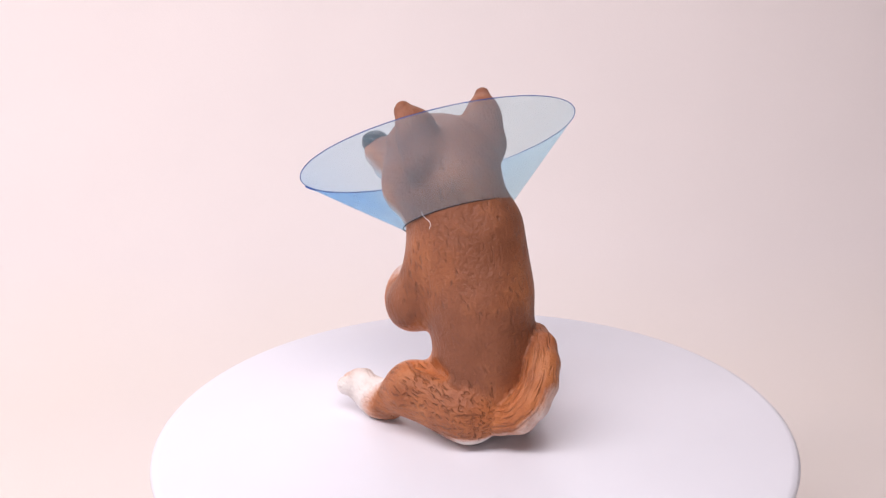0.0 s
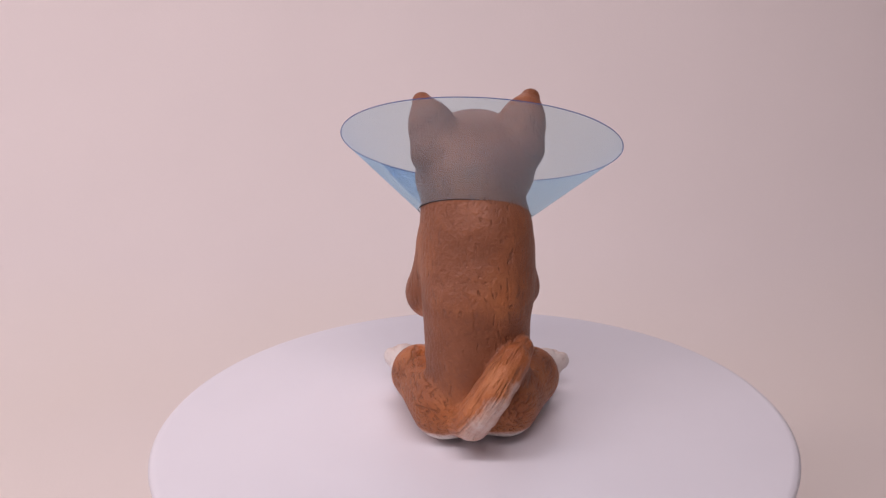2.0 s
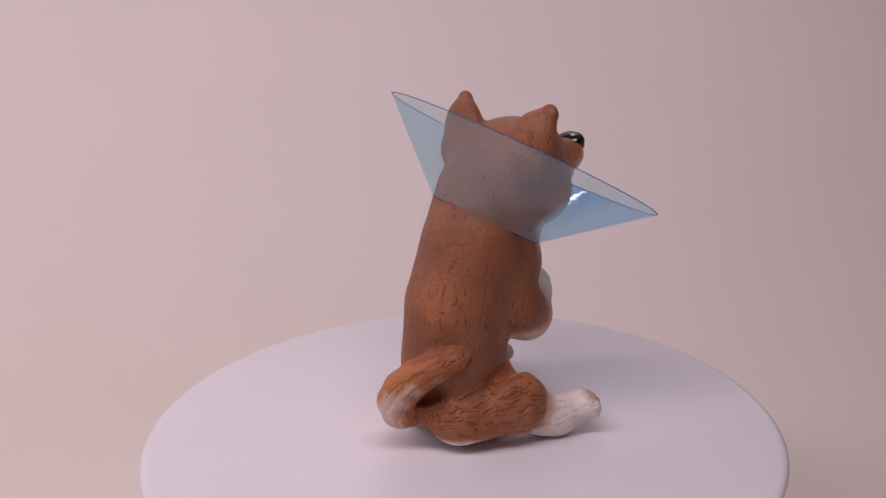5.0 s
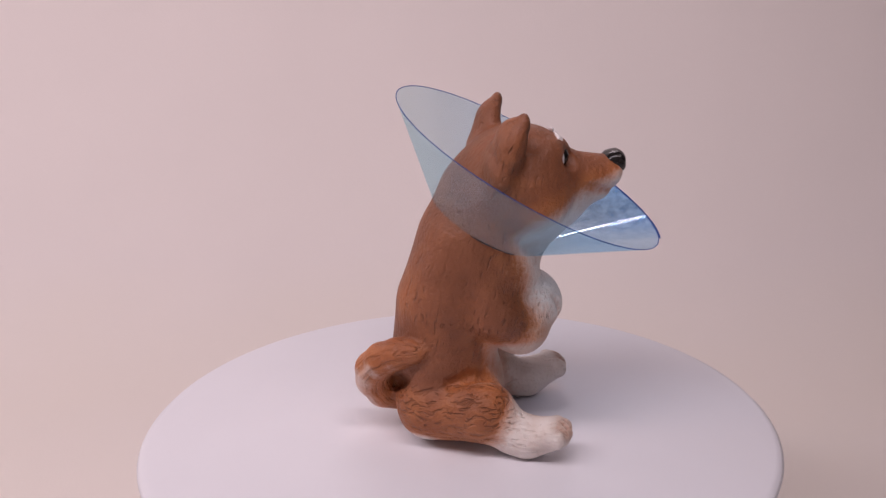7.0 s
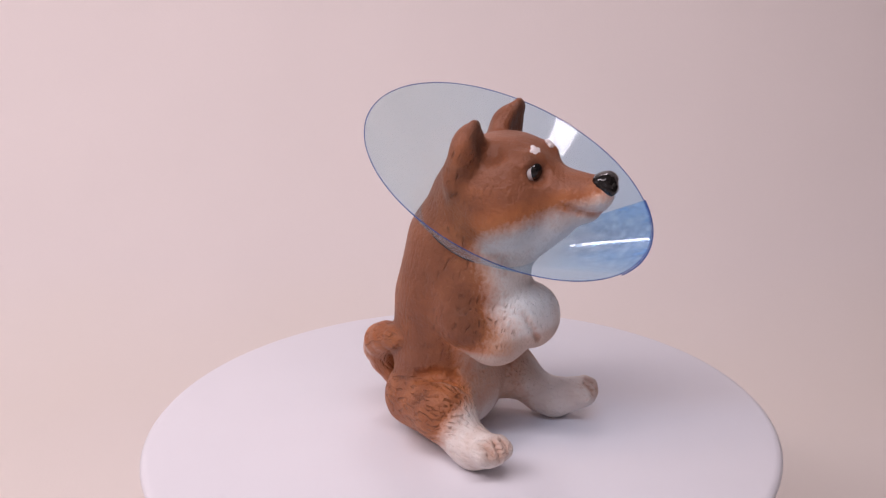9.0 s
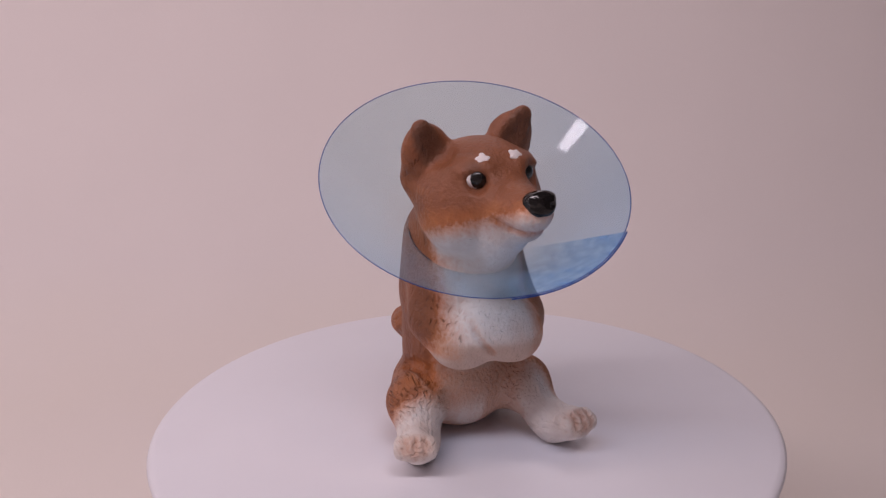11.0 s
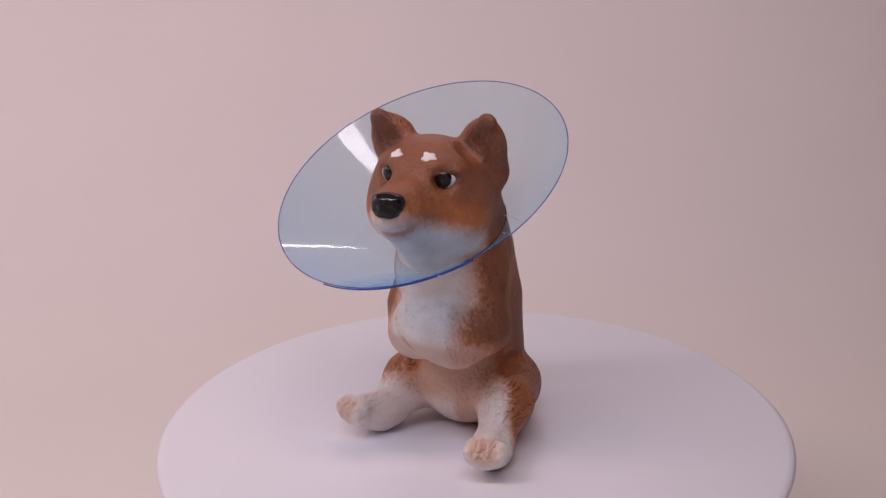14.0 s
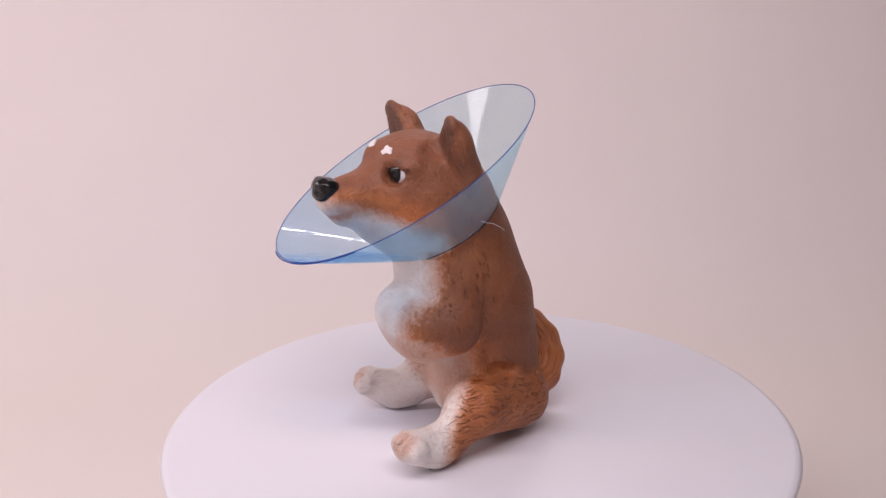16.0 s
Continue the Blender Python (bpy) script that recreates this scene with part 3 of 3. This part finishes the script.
        q *= 1 - 0.16 * pits + 0.035 * noise.noise(q * 3.1) + 0.02 * noise.noise(q * 8)
        w.co = Vector((-0.6, -26.75, 49.1)) + turn @ Vector((q.x * 2.62 * (1 + 0.13 * q.z), q.y * 2.12, q.z * 2.15))
    extra.append((np.array([w.co[:] for w in bm.verts]), np.array([[w.index for w in f.verts] for f in bm.faces]), 1))
    bm.free()
    for cx, cy, cz, yaw in ((-6.3, -15.8, 51.35, -22), (3.6, -14.7, 51.05, 27)):
        bead((cx, cy, cz), (1.82, 1.1, 1.68), 2, (8, 0, yaw))
        s = radians(yaw)
        inward = 0.42 if cx < 0 else -0.42
        bead((cx + math.sin(s) * 0.42 + inward * math.cos(s), cy - math.cos(s) * 0.42 + inward * math.sin(s), cz + 0.16), (1.52, 1.04, 1.56), 1, (8, 0, yaw))
    dab((-4.95, -15.95, 54.6), -14, 3)
    dab((1.05, -15.85, 54.65), 16, 8)

    base = len(p)
    loops, sizes = [quads.ravel()], [np.full(len(quads), 4)]
    for vv, ff, mat in extra:
        verts.append(vv)
        loops.append((ff + base).ravel())
        sizes.append(np.full(len(ff), 3))
        mats.append(np.full(len(ff), mat))
        base += len(vv)
    co, lp, sz = np.concatenate(verts) * MM, np.concatenate(loops), np.concatenate(sizes)
    me = bpy.data.meshes.new("dog_figurine")
    me.vertices.add(len(co))
    me.vertices.foreach_set("co", co.astype(np.float32).ravel())
    me.loops.add(len(lp))
    me.loops.foreach_set("vertex_index", lp.astype(np.int32))
    me.polygons.add(len(sz))
    me.polygons.foreach_set("loop_start", np.concatenate([[0], np.cumsum(sz)[:-1]]).astype(np.int32))
    me.polygons.foreach_set("material_index", np.concatenate(mats).astype(np.int32))
    me.polygons.foreach_set("use_smooth", np.ones(len(sz), bool))
    pad = np.zeros(len(co) - len(p))
    for name, data in (("white", white), ("orange", orange), ("relief", relief), ("umber", umber), ("on_leg", on_leg), ("on_tail", on_tail), ("fringe", fringe), ("tan", tan)):
        a = me.attributes.new(name, "FLOAT", "POINT")
        a.data.foreach_set("value", np.concatenate([data, pad]).astype(np.float32))
    a = me.attributes.new("tail_lay", "FLOAT_VECTOR", "POINT")
    a.data.foreach_set("vector", np.concatenate([lay * MM, np.zeros((len(pad), 3))]).astype(np.float32).ravel())
    me.update(calc_edges=True)
    me.validate()
    for mat in (CLAY, BLACK, WHITE):
        me.materials.append(mat)
    return tagged(new("dog_figurine", me), "painted brown and white sitting dog figurine on the turntable plate", "figurine")


DOG = dog_figurine()


# ---- the clear cone collar round its neck ----
def cone_collar():
    neck, rim = Vector((-1.65, -3.05, 38.9)) * MM, Vector((-3.66, -10.88, 50.0)) * MM
    axis = Vector((-0.124, -0.554, 1.0)).normalized()
    rn, rr = 0.0102, 0.02614
    across = Vector((1, 0, 0))
    across = (across - axis * across.dot(axis)).normalized()
    front = axis.cross(across) * -1                       # points forward and down
    thing = new("cone_collar")

    def at(s, a, lift=0.0):
        r = rn + (rr - rn) * s + lift
        return neck.lerp(rim, s) + (across * math.sin(a) + front * math.cos(a)) * r

    def sheet(name, a0, a1, steps, lift, thick, mat, label=""):
        bm = bmesh.new()
        full = abs(a1 - a0 - 2 * math.pi) < 1e-6
        rows = []
        for s in np.linspace(0, 1, 9):
            rows.append([[bm.verts.new(at(s, a0 + (a1 - a0) * i / steps, lift + o)) for i in range(steps if full else steps + 1)] for o in (0, thick)])
        n = len(rows[0][0])
        for p, q in zip(rows, rows[1:]):
            for i in range(n if full else n - 1):
                j = (i + 1) % n
                bm.faces.new((p[0][i], q[0][i], q[0][j], p[0][j]))
                bm.faces.new((p[1][i], p[1][j], q[1][j], q[1][i]))
        bmesh.ops.recalc_face_normals(bm, faces=bm.faces)
        # shell: light's longer grazing path painted as deeper blue in front; flap: glue smear; both fade toward the
        # neck
        layer = bm.verts.layers.float.new("graze_and_glue")
        for v in bm.verts:
            d = v.co - neck
            out = d - axis * d.dot(axis)
            a = math.atan2(out.dot(across), out.dot(front))
            s = d.dot(axis) / (rim - neck).dot(axis)
            around = 0.5 + 0.5 * math.cos(a - radians(8))
            v[layer] = around ** 1.2 * (0.55 + 0.45 * s) if full else min(1, max(0, 1.35 * s - 0.12)) * min(1, max(0, (a + radians(12)) / radians(20)))
        return part(name, bm, mat, thing, label)

    sheet("shell", 0, 2 * math.pi, 144, 0, 0.00018, SHEET)
    sheet("overlap_flap", radians(-12), radians(45), 24, 0.00028, 0.00018, GLUED, "glued blue overlap of the sheet")

    def hoop(name, s, a0, a1, steps, lift, size, mat, label):
        bm = bmesh.new()
        full = abs(a1 - a0 - 2 * math.pi) < 1e-6
        rings = []
        for i in range(steps if full else steps + 1):
            a = a0 + (a1 - a0) * i / steps
            c, out = at(s, a, lift), (across * math.sin(a) + front * math.cos(a))
            rings.append([bm.verts.new(c + out * (size * math.cos(w)) + axis * (size * math.sin(w))) for w in (math.pi / 3 * k for k in range(6))])
        for i in range(len(rings) if full else len(rings) - 1):
            p, q = rings[i], rings[(i + 1) % len(rings)]
            for k in range(6):
                bm.faces.new((p[k], q[k], q[(k + 1) % 6], p[(k + 1) % 6]))
        bmesh.ops.recalc_face_normals(bm, faces=bm.faces)
        return part(name, bm, mat, thing, label)

    hoop("rim", 1.0, 0, 2 * math.pi, 160, 0.00008, 0.00008, EDGE, "blue cut edge of the sheet")
    # neck edge of the sheet, its dark colour standing in for the gap's shadow
    hoop("neck_edge", 0.0, 0, 2 * math.pi, 96, 0.00009, 0.00011, NECK_SHADE, "cut edge round the neck, darkened for the shadow of the gap")
    hoop("flap_edge", 1.0, radians(-12), radians(45), 32, 0.0004, 0.00013, EDGE, "blue cut edge of the overlap")

    return tagged(thing, "translucent blue plastic protective cone round the dog's neck", "cone collar")


COLLAR = cone_collar()


# ---- the lamps of the photo box ----
def lamp_body(name, m, sx, sy, deep, label):
    thing = new(name)
    thing.matrix_world = m
    bm = bmesh.new()
    box(bm, (-sx / 2 - 0.006, -sy / 2 - 0.006, 0.0), (sx / 2 + 0.006, sy / 2 + 0.006, deep))
    part("lamp_case", bm, HOUSING, thing, "", False)
    bm = bmesh.new()
    box(bm, (-sx / 2, -sy / 2, -0.002), (sx / 2, sy / 2, 0.0))
    part("reflector", bm, BOARD, thing, "", False)
    return tagged(thing, label, "lamp")


TOP_AIM = look(Vector((-0.13, -0.155, 0.318)), Vector((-0.12, 0.13, 0.07)))
lamp_body("led_strip", TOP_AIM @ pose(0, 0, 0.006), 0.54, 0.045, 0.012, "white LED strip light tilted under the lid of the photo box")
BACK_AIM = look(Vector((0.01, 0.226, 0.243)), Vector((0.0, 0.02, 0.03)))
lamp_body("led_strip", BACK_AIM @ pose(0, 0, 0.004), 0.10, 0.007, 0.006, "narrow white LED strip light high on the back wall")
AIM = look(Vector((-0.385, 0.12, 0.20)), Vector((-0.02, 0.13, 0.06)))
lamp_body("lamp", AIM @ pose(0, 0, 0.006), 0.15, 0.06, 0.012, "small flat white LED panel lamp at the side wall")


# ---- a stray fibre caught under the collar ----
def stray_fibre():
    bm = bmesh.new()
    way = [Vector(q) * MM for q in ((7.8, -1.8, 42.0), (8.5, -0.6, 41.5), (8.7, 0.4, 41.3), (8.4, 1.2, 40.8), (8.7, 1.9, 40.4), (9.3, 2.3, 39.9))]
    rings = []
    for i, c in enumerate(way):
        ahead = (way[min(i + 1, len(way) - 1)] - way[max(i - 1, 0)]).normalized()
        u = ahead.cross(Vector((0, 0, 1))).normalized()
        v = ahead.cross(u)
        rings.append([bm.verts.new(c + (u * math.cos(a) + v * math.sin(a)) * 0.00006) for a in (0, 2.1, 4.2)])
    for p, q in zip(rings, rings[1:]):
        for k in range(3):
            bm.faces.new((p[k], p[(k + 1) % 3], q[(k + 1) % 3], q[k]))
    return tagged(part("stray_fibre", bm, WHITE), "thin pale fibre caught under the edge of the collar", "fibre")


FIBRE = stray_fibre()


# ---- motion: plate, figurine and collar turn together ----
def motions():
    rate = 17.553                                          # degrees a second, seen from above clockwise
    # seconds, and how far the turning parts sway, in millimetres
    sway = [(0.0, -0.9, 0.2), (0.1, -0.3, 0.2), (0.2, 0.3, 0.2), (0.3, 0.75, 0.2), (0.5, 0.8, 0.2), (1.0, 0.52, 0.34), (1.5, 0.2, 0.62), (2.0, 0.05, 0.72),
            (2.5, -0.12, 0.6), (3.0, -0.12, 0.5), (3.5, -0.12, 0.35), (4.2, -0.1, 0.22), (5.2, -0.15, 0.19), (6.3, -0.2, 0.17), (7.5, -0.18, 0.1),
            (8.5, -0.14, 0.0), (9.2, -0.12, -0.12), (10.3, 0.0, -0.22), (11.3, 0.1, -0.29), (12.5, 0.0, -0.38), (13.5, 0.0, -0.36), (14.5, 0.05, -0.33),
            (15.0, 0.05, -0.4), (15.5, 0.05, -0.45), (16.0, 0.05, -0.53)]
    for thing in (PLATE_OB, DOG, COLLAR, FIBRE):
        walk(thing, [(t, pose(dx * MM, 0, dz * MM, 0, 0, rate * (12.5 - t) + (0.9 if t == 0 else 0))) for t, dx, dz in sway])


motions()
